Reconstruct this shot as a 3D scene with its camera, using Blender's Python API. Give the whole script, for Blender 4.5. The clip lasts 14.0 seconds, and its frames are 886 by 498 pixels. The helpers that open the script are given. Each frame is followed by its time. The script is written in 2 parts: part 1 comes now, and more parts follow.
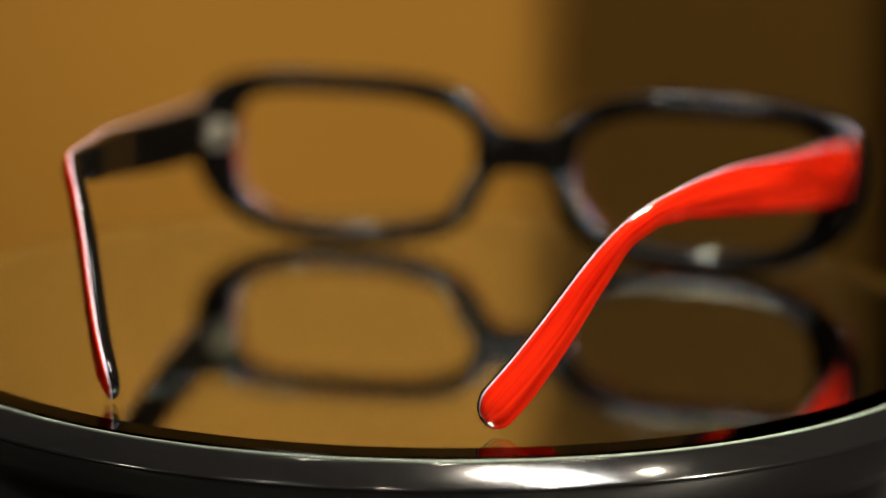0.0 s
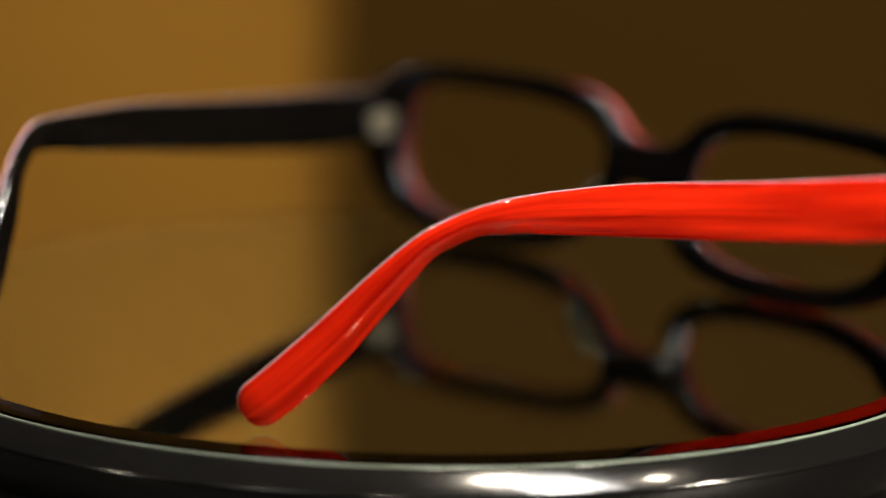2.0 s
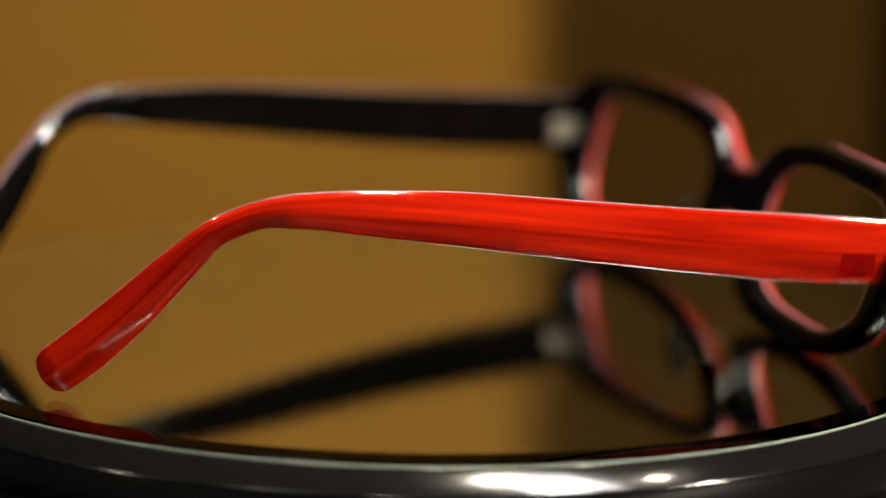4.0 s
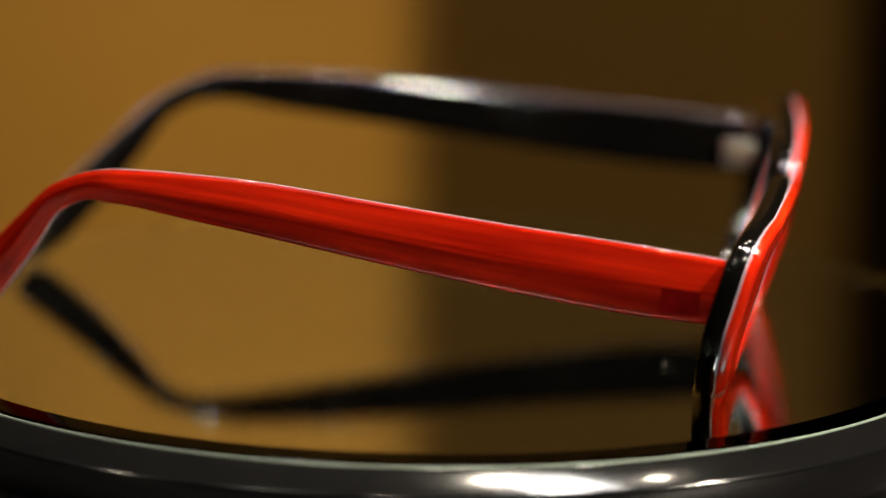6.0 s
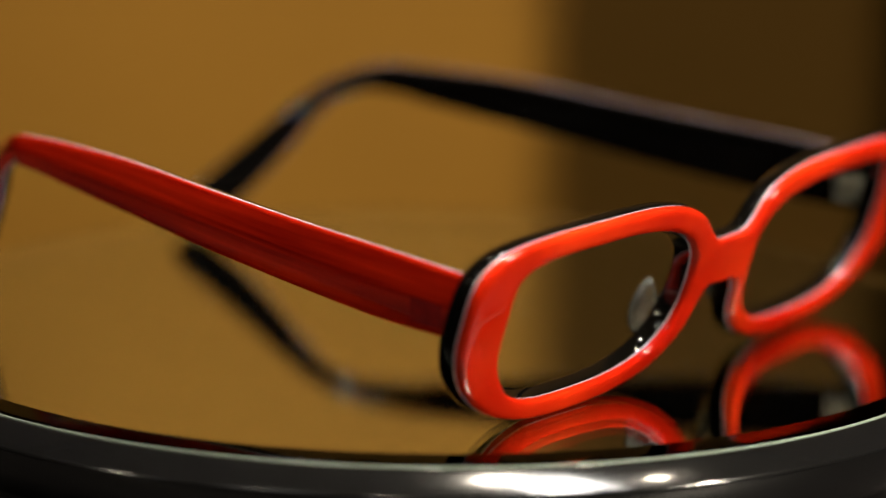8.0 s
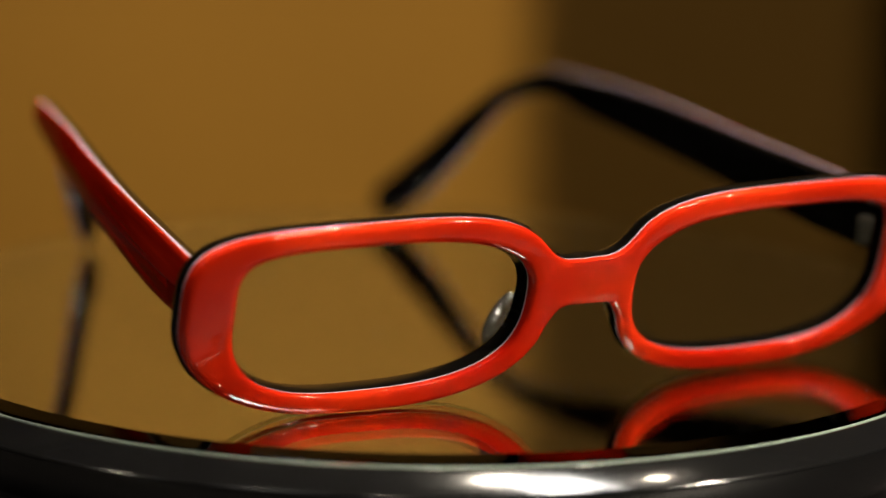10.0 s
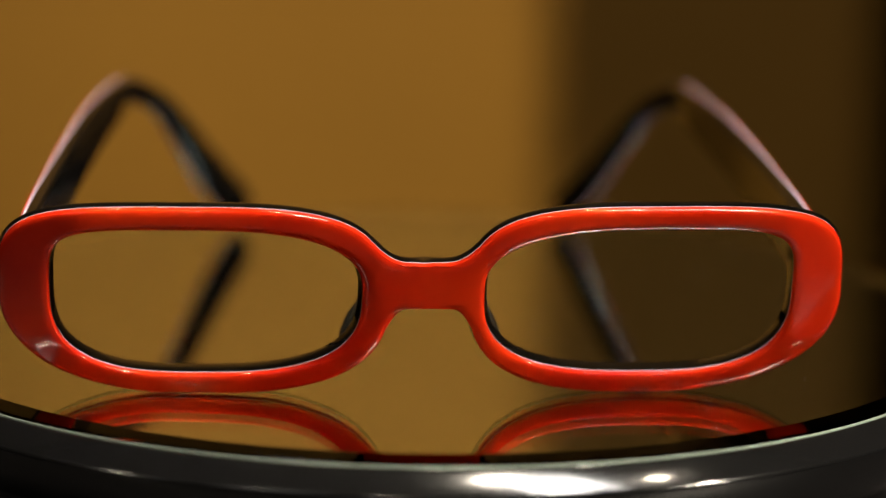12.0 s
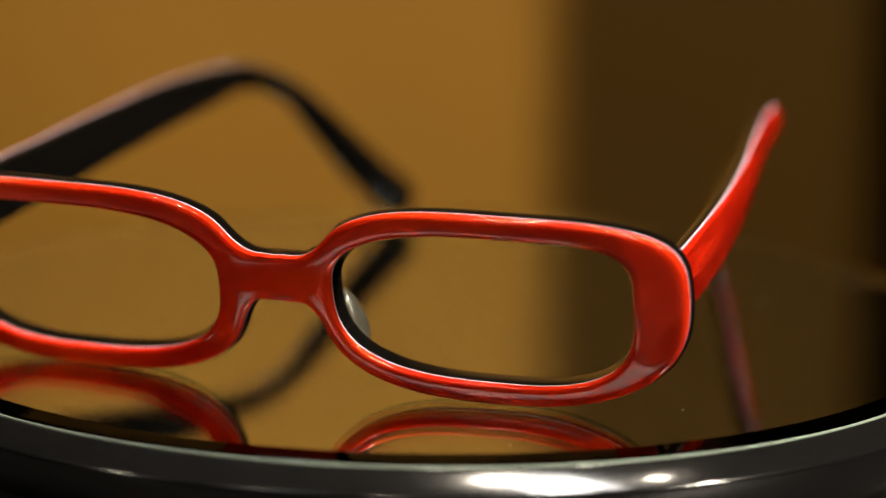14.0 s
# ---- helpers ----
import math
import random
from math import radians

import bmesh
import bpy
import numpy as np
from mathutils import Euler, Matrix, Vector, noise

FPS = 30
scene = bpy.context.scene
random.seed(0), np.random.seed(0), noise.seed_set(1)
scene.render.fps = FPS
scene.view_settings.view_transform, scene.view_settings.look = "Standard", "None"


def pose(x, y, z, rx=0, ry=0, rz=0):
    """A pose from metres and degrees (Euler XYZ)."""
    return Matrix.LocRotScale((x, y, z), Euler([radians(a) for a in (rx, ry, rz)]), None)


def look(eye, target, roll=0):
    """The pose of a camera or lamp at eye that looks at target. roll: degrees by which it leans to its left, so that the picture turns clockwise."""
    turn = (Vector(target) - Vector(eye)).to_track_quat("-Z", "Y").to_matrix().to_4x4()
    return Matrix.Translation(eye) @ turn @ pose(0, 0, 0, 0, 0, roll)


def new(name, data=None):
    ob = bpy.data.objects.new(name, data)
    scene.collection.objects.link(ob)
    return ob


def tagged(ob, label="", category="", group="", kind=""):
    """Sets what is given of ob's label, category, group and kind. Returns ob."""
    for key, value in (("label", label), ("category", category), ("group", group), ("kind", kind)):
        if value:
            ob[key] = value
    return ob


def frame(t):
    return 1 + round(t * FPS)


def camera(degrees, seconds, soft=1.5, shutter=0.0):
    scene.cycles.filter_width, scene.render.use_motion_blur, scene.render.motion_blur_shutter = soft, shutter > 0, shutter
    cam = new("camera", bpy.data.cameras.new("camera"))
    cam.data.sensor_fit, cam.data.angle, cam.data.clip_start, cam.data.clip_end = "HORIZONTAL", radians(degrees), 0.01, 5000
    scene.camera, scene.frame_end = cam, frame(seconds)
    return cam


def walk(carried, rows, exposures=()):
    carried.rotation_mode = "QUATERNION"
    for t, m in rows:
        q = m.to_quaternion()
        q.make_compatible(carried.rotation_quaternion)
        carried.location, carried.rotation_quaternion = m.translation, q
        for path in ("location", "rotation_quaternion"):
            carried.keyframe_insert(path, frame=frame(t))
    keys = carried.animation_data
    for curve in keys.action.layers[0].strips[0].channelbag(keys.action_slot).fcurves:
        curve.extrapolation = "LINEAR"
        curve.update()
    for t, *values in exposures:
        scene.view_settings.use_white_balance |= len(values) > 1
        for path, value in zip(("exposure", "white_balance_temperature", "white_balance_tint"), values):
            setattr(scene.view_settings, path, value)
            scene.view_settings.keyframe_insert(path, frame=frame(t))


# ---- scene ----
MM = 0.001

# ---- camera: stands still; a small breath back while it settles in the first second
cam = camera(14.55, 14.0, soft=1.5)
cam.data.dof.use_dof = True
cam.data.dof.focus_distance = 0.555
cam.data.dof.aperture_fstop = 6.5
AIM = pose(0, 0, 0, 90 - 12.09, 0, -0.29) @ pose(0, 0, 0, 0, 0, 0.89)


def stand(back):
    return Matrix.Translation((0, -0.6043, 0.14154)) @ AIM @ pose(0, 0, back)


walk(cam, [(0.0, stand(0.016)), (0.5, stand(0.014)), (1.0, stand(0.001)), (1.3, stand(0.0)), (14.0, stand(0.0))],
     [(0.0, 0.32), (0.5, 0.2), (1.2, -0.05), (2.0, 0.0), (2.6, 0.1), (3.4, -0.03), (5.8, 0.05), (7.0, 0.2), (8.2, 0.05), (10.5, -0.06), (12.5, 0.0), (14.0, 0.16)])

# turn of the plate, degrees anticlockwise from above
TURN = [(0.0, 164.4), (1.5, 145.3), (3.25, 122.7), (5.8, 86.0), (7.0, 69.2), (8.2, 52.2), (10.4, 22.0), (11.3, 11.15),
        (12.2, 0.71), (13.1, -9.84), (14.0, -19.63)]
# edge of the wall's shade, metres from the middle
SHADE = [(0, 0.0377), (0.25, 0.0818), (0.5, 0.1192), (0.75, 0.1029), (1.0, 0.0847), (1.3, 0.0789), (1.5, 0.0588), (1.6, 0.0344), (1.7, -0.0021),
         (1.8, -0.0238), (2.0, -0.0362), (2.15, -0.0295), (2.3, -0.009), (2.5, 0.029), (2.7, 0.0367), (3.0, 0.0396), (3.7, 0.0367), (5.8, 0.0298),
         (6.0, -0.0065), (6.2, 0.0252), (6.5, 0.0357), (7.0, 0.0453), (7.2, 0.0665), (7.35, 0.078), (7.5, 0.076), (7.8, 0.0574), (8.0, 0.0377),
         (8.2, 0.029), (9.2, 0.0319), (10.3, 0.0338), (10.7, 0.0386), (11, 0.029), (11.5, 0.0142), (12.0, 0.0386), (12.2, 0.0357), (12.5, 0.0162),
         (13.0, 0.0507), (13.5, 0.0453), (14, 0.04)]
# edge of the second, deeper shade
FAR_SHADE = [(0.0, 0.139), (0.8, 0.141), (1.2, 0.165), (2.2, 0.165), (2.6, 0.141), (5.8, 0.138), (6.0, 0.128), (6.3, 0.14), (7.0, 0.131), (7.5, 0.14),
             (8.2, 0.138), (11.0, 0.136), (14.0, 0.135)]

# ---- light: a dim shop at night with warm spots and one broad panel
world = bpy.data.worlds.new("world")
world.use_nodes = True
world.node_tree.nodes["Background"].inputs[0].default_value = (0.9, 0.8, 0.7, 1)
world.node_tree.nodes["Background"].inputs[1].default_value = 0.02
scene.world = world
LAMP_WALL = Vector((0.0, -0.9, 1.4))
LAMP_SIDE = Vector((0.6, -0.9, 1.4))
WALL_Y = 0.55
BOARD_Y = -0.3


def lamp(name, where, watts, colour, radius, cone=0, target=(0, 0, 0), blend=0.3):
    data = bpy.data.lights.new(name, "SPOT" if cone else "POINT")
    data.energy, data.color, data.shadow_soft_size = watts, colour, radius
    if cone:
        data.spot_size, data.spot_blend = radians(cone), blend
    ob = new(name, data)
    ob.matrix_world = look(where, target)
    return ob


lamp("wall_spot_lamp", LAMP_WALL, 103, (1.0, 0.79, 0.48), 0.006, 21, (0.05, WALL_Y, 0.05), 0.9)
lamp("wall_side_lamp", LAMP_SIDE, 23, (1.0, 0.85, 0.74), 0.005, 26, (0.08, WALL_Y, 0.05))
lamp("key_spot_lamp", (0.98, -0.45, 1.0), 126, (1.0, 0.88, 0.70), 0.03, 13)
lamp("key_spot_lamp", (0.25, -0.25, 1.65), 69, (1.0, 0.88, 0.70), 0.03, 13)
# the spot at (0.7, -1.2, 1.6) is an added front fill for the red face
for where, watts, cone in (((-0.75, -0.75, 1.7), 3, 14), ((0.7, -1.2, 1.6), 22, 11), ((-0.35, 0.25, 1.75), 9, 16), ((0.45, 0.35, 1.7), 12, 16),
                           ((-0.2, -1.2, 1.8), 6, 12), ((0.78, -0.12, 1.5), 6, 15), ((-1.05, -0.5, 0.8), 4, 16), ((0.05, 0.3, 1.4), 9, 18)):
    lamp("ceiling_spot_lamp", where, watts * 1.5, (1.0, 0.86, 0.66), 0.024, cone)
# the first is the broad panel; the second is an added dim fill
for where, size, watts in (((0.43, -0.28, 1.5), (0.27, 0.50), 0.36), ((-0.75, -0.95, 1.5), (0.9, 0.5), 0.03)):
    panel = bpy.data.lights.new("ceiling_panel_lamp", "AREA")
    panel.shape, panel.energy, panel.color, panel.spread = "RECTANGLE", watts, (1.0, 0.95, 0.88), radians(22)
    panel.size, panel.size_y = size
    new("ceiling_panel_lamp", panel).matrix_world = look(where, (0.0, 0.0, 0.0))


# ---- materials
def material(name, colour, rough=0.5, metal=0.0, coat=0.0, vary=0.1, scale=40.0, bump=0.0, bump_scale=400.0, ior=1.5, second=None, glow_depth=0.0, stretch=(1, 1, 1), contrast=0.5, along=False):
    m = bpy.data.materials.new(name)
    m.use_nodes = True
    nt = m.node_tree
    b = nt.nodes["Principled BSDF"]
    if glow_depth:
        b.inputs["Subsurface Weight"].default_value, b.inputs["Subsurface Scale"].default_value = 0.12, glow_depth
        b.inputs["Subsurface Radius"].default_value = (1.0, 0.2, 0.08)
    b.inputs["Roughness"].default_value = rough
    b.inputs["Metallic"].default_value = metal
    b.inputs["Coat Weight"].default_value = coat
    b.inputs["Coat Roughness"].default_value = 0.04
    b.inputs["IOR"].default_value = ior
    tc = nt.nodes.new("ShaderNodeTexCoord")
    n = nt.nodes.new("ShaderNodeTexNoise")
    n.inputs["Scale"].default_value, n.inputs["Detail"].default_value = scale, 6
    mp = nt.nodes.new("ShaderNodeMapping")
    mp.inputs["Scale"].default_value = stretch
    nt.links.new(tc.outputs["UV" if along else "Object"], mp.inputs["Vector"])
    nt.links.new(mp.outputs["Vector"], n.inputs["Vector"])
    mix = nt.nodes.new("ShaderNodeMix")
    mix.data_type = "RGBA"
    lo = [c * (1 - vary) for c in colour] if second is None else second
    mix.inputs[6].default_value = (*lo, 1)
    mix.inputs[7].default_value = (*[min(1, c * (1 + vary)) for c in colour], 1)
    steep = nt.nodes.new("ShaderNodeMapRange")
    steep.inputs["From Min"].default_value, steep.inputs["From Max"].default_value = 0.5 - contrast, 0.5 + contrast
    nt.links.new(n.outputs["Fac"], steep.inputs["Value"])
    nt.links.new(steep.outputs["Result"], mix.inputs[0])
    nt.links.new(mix.outputs[2], b.inputs["Base Color"])
    if bump:
        n2 = nt.nodes.new("ShaderNodeTexNoise")
        n2.inputs["Scale"].default_value, n2.inputs["Detail"].default_value = bump_scale, 4
        nt.links.new(tc.outputs["Object"], n2.inputs["Vector"])
        bp = nt.nodes.new("ShaderNodeBump")
        bp.inputs["Strength"].default_value, bp.inputs["Distance"].default_value = bump, 0.0005
        nt.links.new(n2.outputs["Fac"], bp.inputs["Height"])
        nt.links.new(bp.outputs["Normal"], b.inputs["Normal"])
    return m


RED = material("red_acetate", (0.74, 0.036, 0.005), 0.055, coat=0.6, vary=0.12, scale=30, bump=0.02, bump_scale=300, glow_depth=0.0012,
               second=(0.42, 0.006, 0.002), contrast=0.20)
# streaks put the light refracted inside the translucent red into the colour
RED_REFRACTED = material("red_acetate_refraction_streaks", (0.68, 0.022, 0.004), 0.055, coat=0.6, vary=0.12, scale=4, bump=0.02, bump_scale=300,
                        glow_depth=0.0012, second=(0.20, 0.0015, 0.001), stretch=(0.5, 2.2, 1.0), contrast=0.22, along=True)
RED_DARK = material("dark_red_acetate", (0.26, 0.003, 0.002), 0.055, coat=0.6, vary=0.3, scale=400, contrast=0.3)
WHITE = material("pale_acetate", (0.52, 0.42, 0.49), 0.25, vary=0.05)
BLACK = material("black_acetate", (0.003, 0.0027, 0.0024), 0.04, coat=0.0, vary=0.3, bump=0.02, bump_scale=220)
METAL = material("hinge_steel", (0.72, 0.68, 0.57), 0.3, metal=1.0, vary=0.15, scale=900, bump=0.2, bump_scale=1500)
PAD = material("clear_pad", (0.17, 0.16, 0.12), 0.12, coat=0.8, vary=0.4, scale=500, bump=0.3, bump_scale=700)
PAD.node_tree.nodes["Principled BSDF"].inputs["Transmission Weight"].default_value = 0.75
PLASTIC = material("black_gloss_plastic", (0.0055, 0.0054, 0.0055), 0.12, coat=0.3, vary=0.3, scale=120, bump=0.03, bump_scale=600)
SILVER = material("silvering", (0.80, 0.80, 0.75), 0.004, metal=1.0, vary=0.01)
WALLPAINT = material("ochre_wall_paint", (0.45, 0.235, 0.030), 0.7, vary=0.10, scale=9, bump=0.15, bump_scale=120)
DARK = material("dark_room_paint", (0.05, 0.04, 0.03), 0.8, vary=0.3, scale=3)
CEIL = material("ceiling_paint", (0.16, 0.15, 0.13), 0.8, vary=0.1, scale=3)
TABLE = material("black_table_laminate", (0.012, 0.011, 0.011), 0.35, vary=0.3, scale=60, bump=0.1)
BOARD = material("dark_card", (0.03, 0.03, 0.03), 0.9, vary=0.2)
EDGE_GLASS = material("ground_glass_edge", (0.30, 0.37, 0.31), 0.35, vary=0.2, scale=200)
DUST = material("dust", (0.6, 0.58, 0.5), 0.8, vary=0.2)
GLASS = bpy.data.materials.new("clear_glass")
GLASS.use_nodes = True
g = GLASS.node_tree.nodes["Principled BSDF"]
g.inputs["Transmission Weight"].default_value, g.inputs["Roughness"].default_value = 1.0, 0.0
g.inputs["IOR"].default_value, g.inputs["Base Color"].default_value = 1.5, (0.93, 0.97, 0.93, 1)


# ---- building helpers
def part(name, bm, mat, parent=None, label="", smooth=True, sharp=40):
    me = bpy.data.meshes.new(name)
    bmesh.ops.recalc_face_normals(bm, faces=bm.faces)
    bm.to_mesh(me)
    bm.free()
    for p in me.polygons:
        p.use_smooth = smooth
    if smooth:
        me.set_sharp_from_angle(angle=radians(sharp))
    me.materials.append(mat)
    ob = new(name, me)
    ob.parent = parent
    if label:
        tagged(ob, label)
    return ob


def box(lo, hi, bevel=0.0):
    bm = bmesh.new()
    bmesh.ops.create_cube(bm, size=1)
    for v in bm.verts:
        v.co = Vector([(a + b) / 2 + c * (b - a) for a, b, c in zip(lo, hi, v.co)])
    if bevel:
        bmesh.ops.bevel(bm, geom=bm.edges[:], offset=bevel, segments=3, affect="EDGES")
    return bm


def lathe(profile, steps=192):
    """A closed body of revolution about z; profile of (radius, height) in mm."""
    bm = bmesh.new()
    rings = []
    for r, z in profile:
        if r == 0:
            rings.append([bm.verts.new((0, 0, z * MM))])
        else:
            rings.append([bm.verts.new((r * MM * math.cos(a), r * MM * math.sin(a), z * MM))
                          for a in (2 * math.pi * k / steps for k in range(steps))])
    for a, b in zip(rings, rings[1:]):
        for k in range(steps):
            q = (k + 1) % steps
            if len(a) == 1:
                bm.faces.new((a[0], b[k], b[q]))
            elif len(b) == 1:
                bm.faces.new((a[k], a[q], b[0]))
            else:
                bm.faces.new((a[k], a[q], b[q], b[k]))
    return bm


def loft(rings, close_ends=True):
    """A skin over rings of points; its map runs along the length (in tenths of a metre) and once round each ring."""
    bm = bmesh.new()
    vs = [[bm.verts.new(p) for p in ring] for ring in rings]
    n = len(vs[0])
    uv = bm.loops.layers.uv.new("along")
    run = 0.0
    for a, b in zip(vs, vs[1:]):
        step = (b[0].co - a[0].co).length * 10
        for k in range(n):
            f = bm.faces.new((a[k], a[(k + 1) % n], b[(k + 1) % n], b[k]))
            for lp, where in zip(f.loops, ((run, k), (run, k + 1), (run + step, k + 1), (run + step, k))):
                lp[uv].uv = (where[0], where[1] / n)
        run += step
    if close_ends:
        bm.faces.new(vs[0])
        bm.faces.new(vs[-1])
    return bm


# ---- the place
def structure(name, bm, mat, label):
    return tagged(part(name, bm, mat, None, "", False), label, name.split("_")[0], "", "structure")


structure("wall_north", box((-2.0, WALL_Y, -0.9), (2.0, WALL_Y + 0.1, 2.0)), WALLPAINT, "plain ochre painted wall in warm lamp light")
structure("wall_south", box((-2.0, -2.6, -0.9), (2.0, -2.5, 2.0)), DARK, "dark plain wall of the shop")
structure("wall_east", box((2.0, -2.6, -0.9), (2.1, WALL_Y + 0.1, 2.0)), DARK, "dark plain wall of the shop")
structure("wall_west", box((-2.1, -2.6, -0.9), (-2.0, WALL_Y + 0.1, 2.0)), DARK, "dark plain wall of the shop")
structure("floor", box((-2.1, -2.6, -1.0), (2.1, WALL_Y + 0.1, -0.9)), DARK, "dark floor of the shop")
structure("ceiling", box((-2.1, -2.6, 2.0), (2.1, WALL_Y + 0.1, 2.1)), CEIL, "plain off-white ceiling of the shop")


def display_table():
    table = tagged(new("display_table"), "black laminate display table under the turntable", "table")
    table.location = (0, 0, -0.9)
    part("tabletop", box((-0.5, -0.32, 0.82), (0.5, 0.25, 0.85), 0.003), TABLE, table)
    for x in (-0.46, 0.46):
        for y in (-0.28, 0.21):
            part("leg", box((x - 0.02, y - 0.02, 0.0), (x + 0.02, y + 0.02, 0.819), 0.002), TABLE, table)
    return table


display_table()


def turntable():
    t = tagged(new("display_turntable"), "glossy black round motor turntable with rounded rim", "turntable")
    t.location = (0, 0, -0.05)
    up = 50
    part("base", lathe([(0, 0), (84, 0), (86, 1.2), (86, 30), (84, 32), (0, 32)]), PLASTIC, t)
    rim = [(0, 32.2), (88, 32.2), (93, 34), (97.5, 38), (100.0, 42), (100.9, 44.0), (101.2, 44.8), (101.3, 45.15), (101.2, 45.45), (100.95, 45.72),
           (99.2, 47.25), (97.55, 48.64), (97.42, 48.73), (97.28, 48.79), (97.0, 48.8), (96.98, 45.8), (0, 45.8)]
    part("rim", lathe(rim), PLASTIC, t, "glossy black plastic rim")
    return t


turntable()


def mirror_plate():
    p = tagged(new("mirror_plate"), "round clear mirror with slanted edge on the turntable", "mirror")
    part("silvering", lathe([(0, -3.15), (96.3, -3.15), (96.3, -3.05), (0, -3.05)]), SILVER, p, sharp=6)
    part("glass", lathe([(0, -3.0), (96.4, -3.0), (96.58, -2.8), (96.58, -1.0), (96.3, -0.55), (92.9, 0.0), (0, 0.0)]), GLASS, p,
         "clear bevelled glass", sharp=6)
    part("ground_edge", lathe([(96.63, -2.9), (96.93, -2.9), (96.93, -0.95), (96.85, -0.90), (96.63, -0.95), (96.63, -2.9)]), EDGE_GLASS, p,
         "pale green ground edge")
    rng = random.Random(4)
    for k in range(16):
        r, a, s = 92 * math.sqrt(rng.random()), rng.random() * 6.283, 0.06 + 0.07 * rng.random()
        bm = bmesh.new()
        bmesh.ops.create_icosphere(bm, subdivisions=1, radius=s * MM)
        for v in bm.verts:
            v.co *= 0.7 + 0.6 * rng.random()
            v.co += Vector((r * math.cos(a) * MM, r * math.sin(a) * MM, s * 0.5 * MM))
        part("dust_speck", bm, DUST, p)
    return p


plate = mirror_plate()


# ---- the eyeglasses, in mm: x across, y to the back, z up
def corner(c, s, a1, a2, b1, b2, n):
    """Radius of an oval with its own half width, half height and squareness in each quarter."""
    a, b = (a1 if c >= 0 else a2[0 if s >= 0 else 1]), (b1 if s >= 0 else b2)
    e = n[(0 if c >= 0 else 1) + (0 if s >= 0 else 2)]
    return (abs(c / a) ** e + abs(s / b) ** e) ** (-1 / e)


CX, CZ = 37.0, 18.0
ANGLES = [k * 1.5 for k in range(0, 98)] + [147 + k * 0.5 for k in range(0, 116)] + [205 + k * 1.55 for k in range(0, 100)]


def outlines(wide):
    """Inner and outer edge of one rim; wide: extra breadth of the rim beside the nose."""
    inner, outer, seam = [], [], []
    for deg in ANGLES:
        c, s = math.cos(radians(deg)), math.sin(radians(deg))
        r = corner(c, s, 22.8, (27.2, 27.2), 10.8, 14.6, (5.0, 2.6, 2.7, 2.9))
        inner.append((CX + r * c, CZ + r * s))
        r = corner(c, s, 31.1, (29.0 + 0.6 * wide, 28.7 + wide), 14.5, 18.25, (4.1, 3.1, 2.2, 2.8))
        at_seam = False
        while CX + r * c < (10.1 - 0.6 * wide if s > 0 else 9.8 - wide):
            x, z = CX + (r + 0.05) * c, CZ + (r + 0.05) * s
            if x < 0:
                r, at_seam = -CX / c, True
                break
            if not (15.3 - 0.28 * max(0, x + wide - 5.2) ** 2 < z < 23.0 + 0.10 * max(0, x + 0.6 * wide - 4) ** 2):
                break
            r += 0.05
        outer.append((CX + r * c, CZ + r * s))
        seam.append(at_seam)
    return inner, outer, seam


RIMS = {1: outlines(0.9), -1: outlines(3.0)}
RADIAL = (0.0, 0.04, 0.10, 0.2, 0.35, 0.5, 0.65, 0.8, 0.9, 0.96, 1.0)
X0 = -3.6
LEAN, SLANT, LIFT = 0.30, 0.10, 0.25


def face(x, z, side):
    """Depth of the front face: gently bowed, leaning forward at the top, planed flat towards the outer corners."""
    y = -62.6 + (2.6 if side > 0 else 3.8) * (x / 66) ** 2 - LEAN * (z - 15) + 0.004 * (z - 18) ** 2
    y -= 0.15 * math.exp(-((x - 6.5) / 1.8) ** 2)
    if side < 0:
        return y + 0.12 * max(0.0, min(x - 55.0, 0.7 * (x + z - 66.0)))
    return y + 0.8 * max(0.0, min(0.30 * (x - 58.5 - 0.10 * max(0.0, 24 - z)), 0.34 * (z - 9.6 - 0.05 * (x - 62) ** 2)))


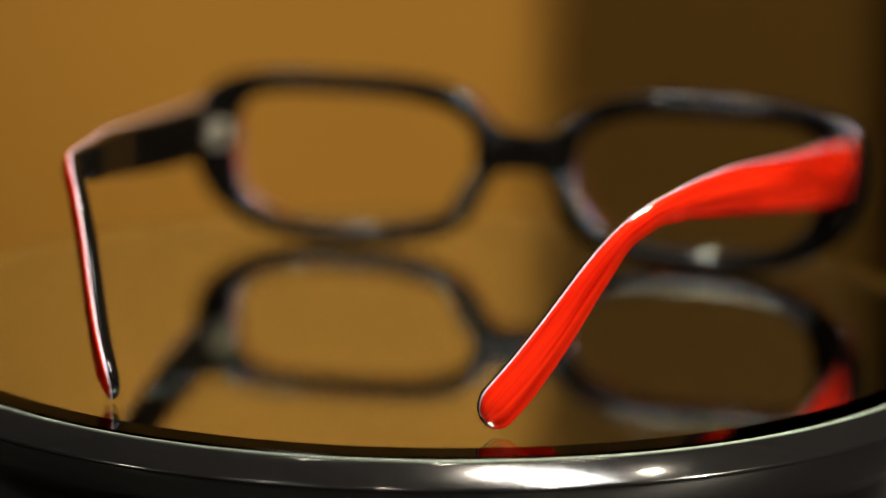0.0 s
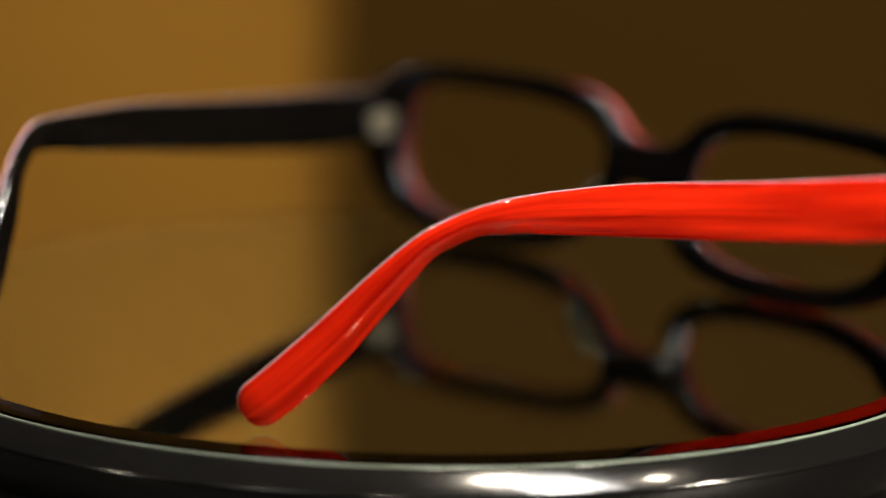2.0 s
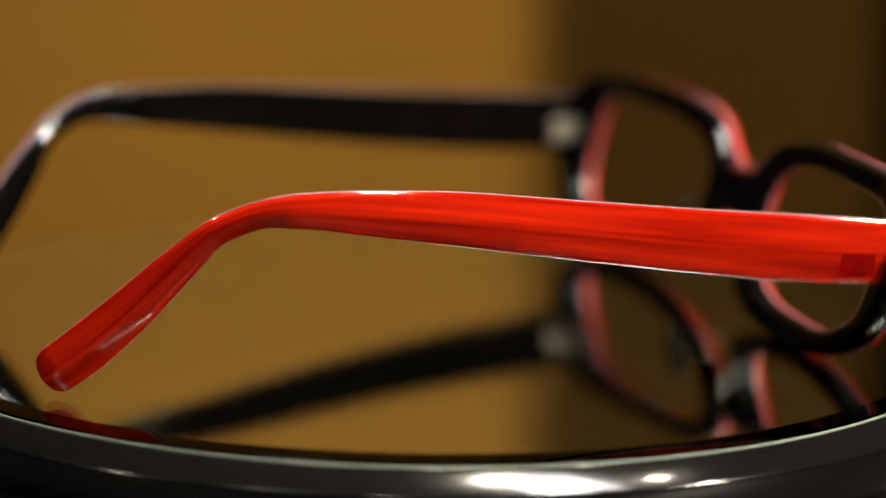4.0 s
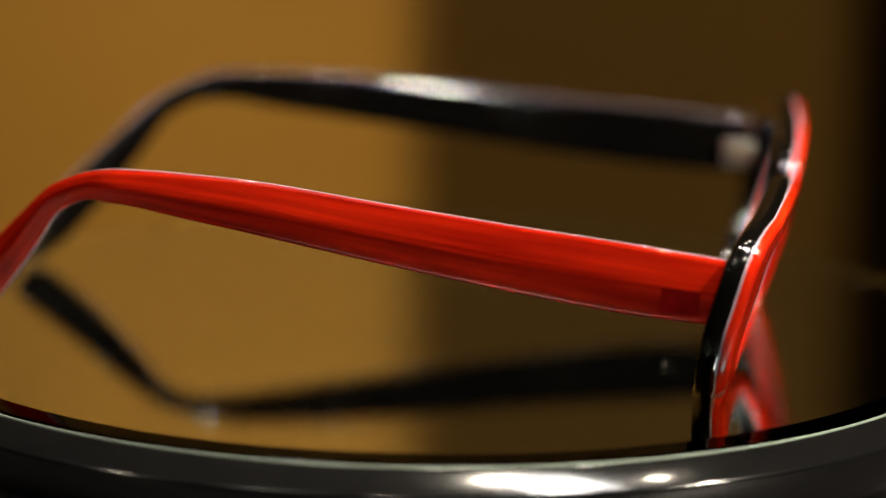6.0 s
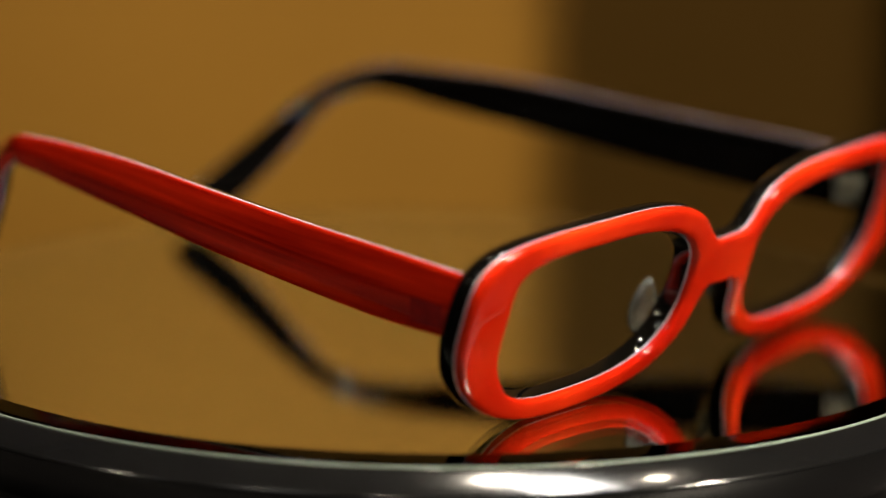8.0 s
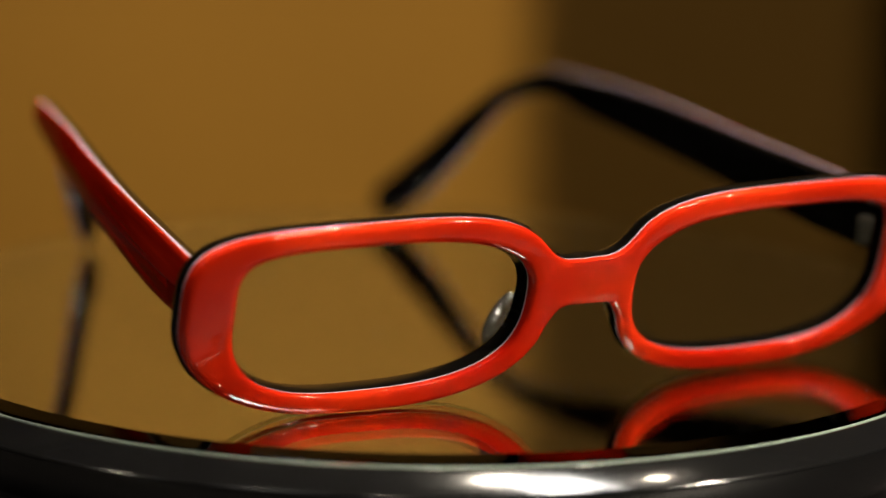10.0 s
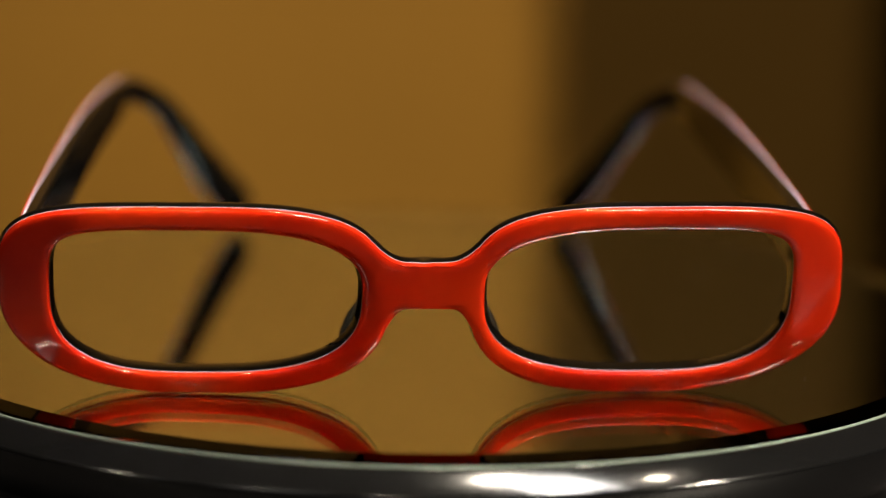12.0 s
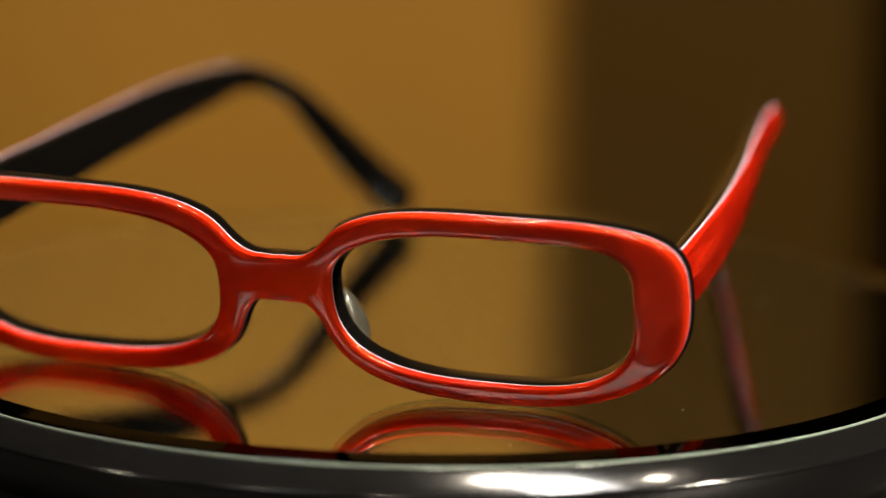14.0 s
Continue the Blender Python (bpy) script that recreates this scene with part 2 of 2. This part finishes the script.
def layer(y0, y1, round0, round1, groove=0.0, bulge=0.0, spread=1.9):
    """A slice of the front between two depths, with rounded edges before or behind."""
    bm = bmesh.new()
    for side in (1, -1):
        inner, outer, seams = RIMS[side]
        edge = np.array(inner + [p for p, s in zip(outer, seams) if not s])
        grid = []
        for (ix, iz), (ox, oz) in zip(inner, outer):
            col = []
            for s in RADIAL:
                x, z = ix + (ox - ix) * s, iz + (oz - iz) * s
                d = float(np.sqrt(((edge - (x, z)) ** 2).sum(1)).min())
                f = lambda r: r * (1 - math.sqrt(max(0, 1 - max(0, 1 - d / (spread * r)) ** 2))) if r else 0
                yf = face(x, z, side)
                da, db = y0 + f(round0), y1 - f(round1)
                z -= 0.012 * x if side < 0 else 0.0
                k = groove * (1 - s) / 18
                xb, zb = x + (CX - x) * k, z + (CZ - z) * k * 1.6
                col.append([Vector((side * x + X0, yf + da, z + LIFT + SLANT * da)) * MM, Vector((side * xb + X0, yf + db, zb + LIFT + SLANT * db)) * MM])
            grid.append(col)
        n = len(grid)
        va = [[bm.verts.new(c[0]) for c in col] for col in grid]
        vb = [[bm.verts.new(c[1]) for c in col] for col in grid]
        vm = []
        for i in range(n):
            (x0, z0), (x1, z1) = outer[i - 1], outer[(i + 1) % n]
            t = Vector((x1 - x0, 0, z1 - z0)).normalized()
            push = 0.0 if seams[i] else bulge
            vm.append(bm.verts.new((va[i][-1].co * 0.55 + vb[i][-1].co * 0.45) + Vector((t.z * side, 0, -t.x)) * push * MM) if bulge else None)
        for i in range(n):
            j = (i + 1) % n
            for k in range(len(RADIAL) - 1):
                bm.faces.new((va[i][k], va[j][k], va[j][k + 1], va[i][k + 1]))
                bm.faces.new((vb[i][k], vb[j][k], vb[j][k + 1], vb[i][k + 1]))
            bm.faces.new((va[i][0], va[j][0], vb[j][0], vb[i][0]))
            if not (seams[i] and seams[j]):
                for a, b in (((va[i][-1], va[j][-1]), (vm[i], vm[j])), ((vm[i], vm[j]), (vb[i][-1], vb[j][-1]))) if bulge else (
                        ((va[i][-1], va[j][-1]), (vb[i][-1], vb[j][-1])),):
                    bm.faces.new((a[0], a[1], b[1], b[0]))
    bmesh.ops.remove_doubles(bm, verts=bm.verts, dist=0.00002)
    return bm


# middle of the temple: y, z, half height, x of the outer face
TEMPLE = [(-52.2, 21.7, 5.3, 66.4), (-39, 23.3, 5.6, 64.2), (-20, 25.6, 5.25, 61.3), (-0.8, 28.1, 4.85, 58.4), (19, 30.7, 4.35, 55.4),
          (34, 32.1, 3.55, 53.1), (41, 32.65, 3.0, 52.1), (46, 32.7, 2.7, 51.2), (50, 32.2, 2.25, 49.2), (53.6, 30.7, 2.15, 47.0),
          (57.5, 28.2, 2.25, 44.6), (62.2, 22.6, 3.0, 41.4), (68.8, 14.8, 3.7, 37.5), (74.6, 8.6, 4.0, 34.0), (78.8, 4.6, 3.9, 31.2)]


def smooth_rows(rows, n):
    """Rows between the given ones, by a curve through them."""
    out = []
    a = np.array(rows)
    p = np.vstack([2 * a[0] - a[1], a, 2 * a[-1] - a[-2]])
    for i in range(1, len(p) - 2):
        for k in range(n):
            t = k / n
            out.append(0.5 * (2 * p[i] + (p[i + 1] - p[i - 1]) * t + (2 * p[i - 1] - 5 * p[i] + 4 * p[i + 1] - p[i + 2]) * t * t
                              + (3 * p[i] - p[i - 1] - 3 * p[i + 1] + p[i + 2]) * t ** 3))
    return out + [a[-1]]


def temple_layers(side, dx, dy, dz, bow, sink):
    """Three laminated slices of a temple: red outside, pale between, black inside."""
    rows = [np.array(r) + np.array((dy, dz, 0, dx)) * max(0.0, (r[0] - 30) / 48) for r in TEMPLE]
    rows[0][0] -= 2.8 if side > 0 else 2.7
    for r in rows:
        r[1] -= sink * min(1.0, (r[0] + 53) / 40)
        r[3] += bow * math.sin(math.pi * min(1.0, (r[0] + 53.4) / 133))
    rows = smooth_rows(rows, 5)
    slices = {"red": [], "pale": [], "black": []}
    inlay = []
    pts = [Vector((side * r[3] + X0, r[0], r[1])) for r in rows]
    total = len(rows)
    tangent = (pts[-1] - pts[-2]).normalized()
    ends = [(pts[-1] + tangent * e, rows[-1][2] * k) for e, k in ((0.9, 0.94), (1.8, 0.8), (2.5, 0.6), (2.95, 0.35))]
    body = [(p, r[2]) for p, r in zip(pts, rows)] + ends
    along = Vector((pts[40].x - pts[10].x, pts[40].y - pts[10].y, 0)).normalized()
    for i, (p, h) in enumerate(body):
        t = (body[min(i + 1, len(body) - 1)][0] - body[max(i - 1, 0)][0]).normalized()
        flat = Vector((t.x, t.y, 0)).normalized()
        if side > 0 and p.y > 44:
            flat = flat.lerp(along, 0.75 * min(1.0, (p.y - 44) / 8)).normalized()
        out = Vector((flat.y, -flat.x, 0)) * side
        up = t.cross(out) * -side
        if up.z < 0:
            up = -up
        k = 1.0 if i < total else (0.9, 0.8, 0.65, 0.45)[i - total]
        ring = lambda prof: [(p + out * (-1.7 + (1.7 - o) * k) + up * (v * h)) * MM for o, v in prof]
        e = min(0.45, 0.8 / h)
        w = min(1.0, max(0.0, (p.y - 50) / 12)) * (1.0 if i < total else 0.4)
        if rows[0][0] + 2.0 < p.y < rows[0][0] + 10.5:
            inlay.append(ring([(0.0, -0.05), (0.23, -0.38), (0.47, -0.78), (0.56, -0.76), (0.34, -0.38), (0.12, -0.07)]))
        soft = min(0.6, (0.4 + 0.8 * min(1.0, max(0.0, (p.y - 38) / 8))) / h)
        slices["red"].append(ring([(1.14, 1), (0.85, 1), (0.62, 1 - 0.35 * e), (0.46, 1 - e), (0.22, 0.45), (0.07 - 0.2 * w, 0.15), (-0.3 * w, 0.0),
                                   (0.08 - 0.22 * w, -0.15), (0.30 - 0.2 * w, -0.45), (0.55, -1 + e), (0.70, -1 + 0.35 * e), (0.9, -1), (1.14, -1)]))
        slices["pale"].append(ring([(1.12, 1 + 0.07 / h), (1.50, 1 + 0.07 / h), (1.50, -1 - 0.07 / h), (1.12, -1 - 0.07 / h)]))
        slices["black"].append(ring([(1.49, 1), (1.9, 1), (2.4, 1 - 0.16 * soft), (2.85, 1 - 0.5 * soft), (3.2, 1 - 1.05 * soft), (3.4, 1 - 1.6 * soft), (3.45, 0),
                                     (3.4, -1 + 1.6 * soft), (3.2, -1 + 1.05 * soft), (2.85, -1 + 0.5 * soft), (2.4, -1 + 0.16 * soft), (1.9, -1), (1.49, -1)]))
    return {n: loft(r) for n, r in slices.items()}, loft(inlay)


def nose_pad(side):
    """A teardrop pad that leans out from the back of the rim beside the bridge."""
    bm = bmesh.new()
    bmesh.ops.create_uvsphere(bm, u_segments=20, v_segments=12, radius=1)
    lean = pose(0, 0, 0, 12, -24 * side, -38 * side).to_3x3()
    for v in bm.verts:
        w = 1.0 - 0.25 * v.co.z
        v.co = (lean @ Vector((v.co.x * 1.0, v.co.y * 2.5 * w, v.co.z * 5.2)) + Vector((side * 10.4 + X0, -54.2, 12.0))) * MM
    return bm


def eyeglasses():
    g = tagged(new("eyeglasses"), "red and black laminated acetate eyeglasses frame standing open on the mirror", "eyeglasses")
    front = part("front", layer(1.82, 5.3, 0, 0.95, 0.4, 0.35), BLACK, g, "glossy black inner layer of the front")
    part("red_front_face", layer(0.0, 1.50, 0.8, 0, spread=1.5), RED, front, "glossy red acetate face")
    part("pale_seam", layer(1.52, 1.80, 0, 0), WHITE, front, "thin pale laminate line")
    for side, dx, dy, dz, bow, sink in ((-1, 0.0, 0.0, 0.0, 2.6, 0.25), (1, 5.6, 0.6, 0.5, 4.5, 1.2)):
        s, inlay = temple_layers(side, dx, dy, dz, bow, sink)
        temple = part("temple", s["black"], BLACK, g, "black inner layer of the temple arm")
        part("red_outer_face", s["red"], RED_REFRACTED, temple, "glossy red acetate outer face")
        part("pale_seam", s["pale"], WHITE, temple, "thin pale laminate line")
        part("hinge_inlay", inlay, RED_DARK, temple, "dark hinge plate showing through the red")
        hinge = part("hinge", box(*hinge_box(side, 60.6, 64.4, -53.5, -51.9, 18.2, 23.0), 0.0003), METAL, g, "small steel hinge")
        for z in (18.4, 20.0, 21.6):
            part("knuckle", box(*hinge_box(side, 61.2, 63.6, -52.9, -47.6, z, z + 1.35), 0.0002), METAL, hinge)
        part("nose_pad", nose_pad(side), PAD, g, "glossy clear nose pad")
    return g


def hinge_box(side, xa, xb, ya, yb, za, zb):
    ya, yb = (ya - 2.8, yb - 2.8) if side > 0 else (ya - 2.7, yb - 2.7)
    a, b = sorted((side * xa + X0, side * xb + X0))
    return (a * MM, ya * MM, za * MM), (b * MM, yb * MM, zb * MM)


glasses = eyeglasses()


# ---- unseen boards, added out of view to cast the wall's moving shade
def shade_board(width, label):
    b = tagged(new("shade_board"), label, "board")
    part("card", box((0, -0.004, -0.15), (width, 0.004, 0.25), 0.001), BOARD, b)
    part("hanger_rod", box((width * 0.5, -0.004, 0.2502), (width * 0.5 + 0.008, 0.004, 1.13), 0.001), BOARD, b)
    return b


board_wide = shade_board(0.16, "unseen dark card board added to shade the wall")
board_far = shade_board(0.3, "second unseen dark card board added to shade the wall")


def edge_at(source, x):
    """Where a board's edge must hang for the shade to end at x on the wall."""
    k = (BOARD_Y - source.y) / (WALL_Y - source.y)
    return source.x + k * (x - source.x)


def motions():
    turn = [(t, pose(0, 0, 0, 0, 0, a)) for t, a in TURN]
    walk(plate, turn)
    walk(glasses, turn)
    walk(board_wide, [(t, pose(edge_at(LAMP_WALL, x), BOARD_Y, 0.86)) for t, x in SHADE])
    walk(board_far, [(t, pose(edge_at(LAMP_SIDE, x), BOARD_Y + 0.02, 0.86)) for t, x in FAR_SHADE])


motions()
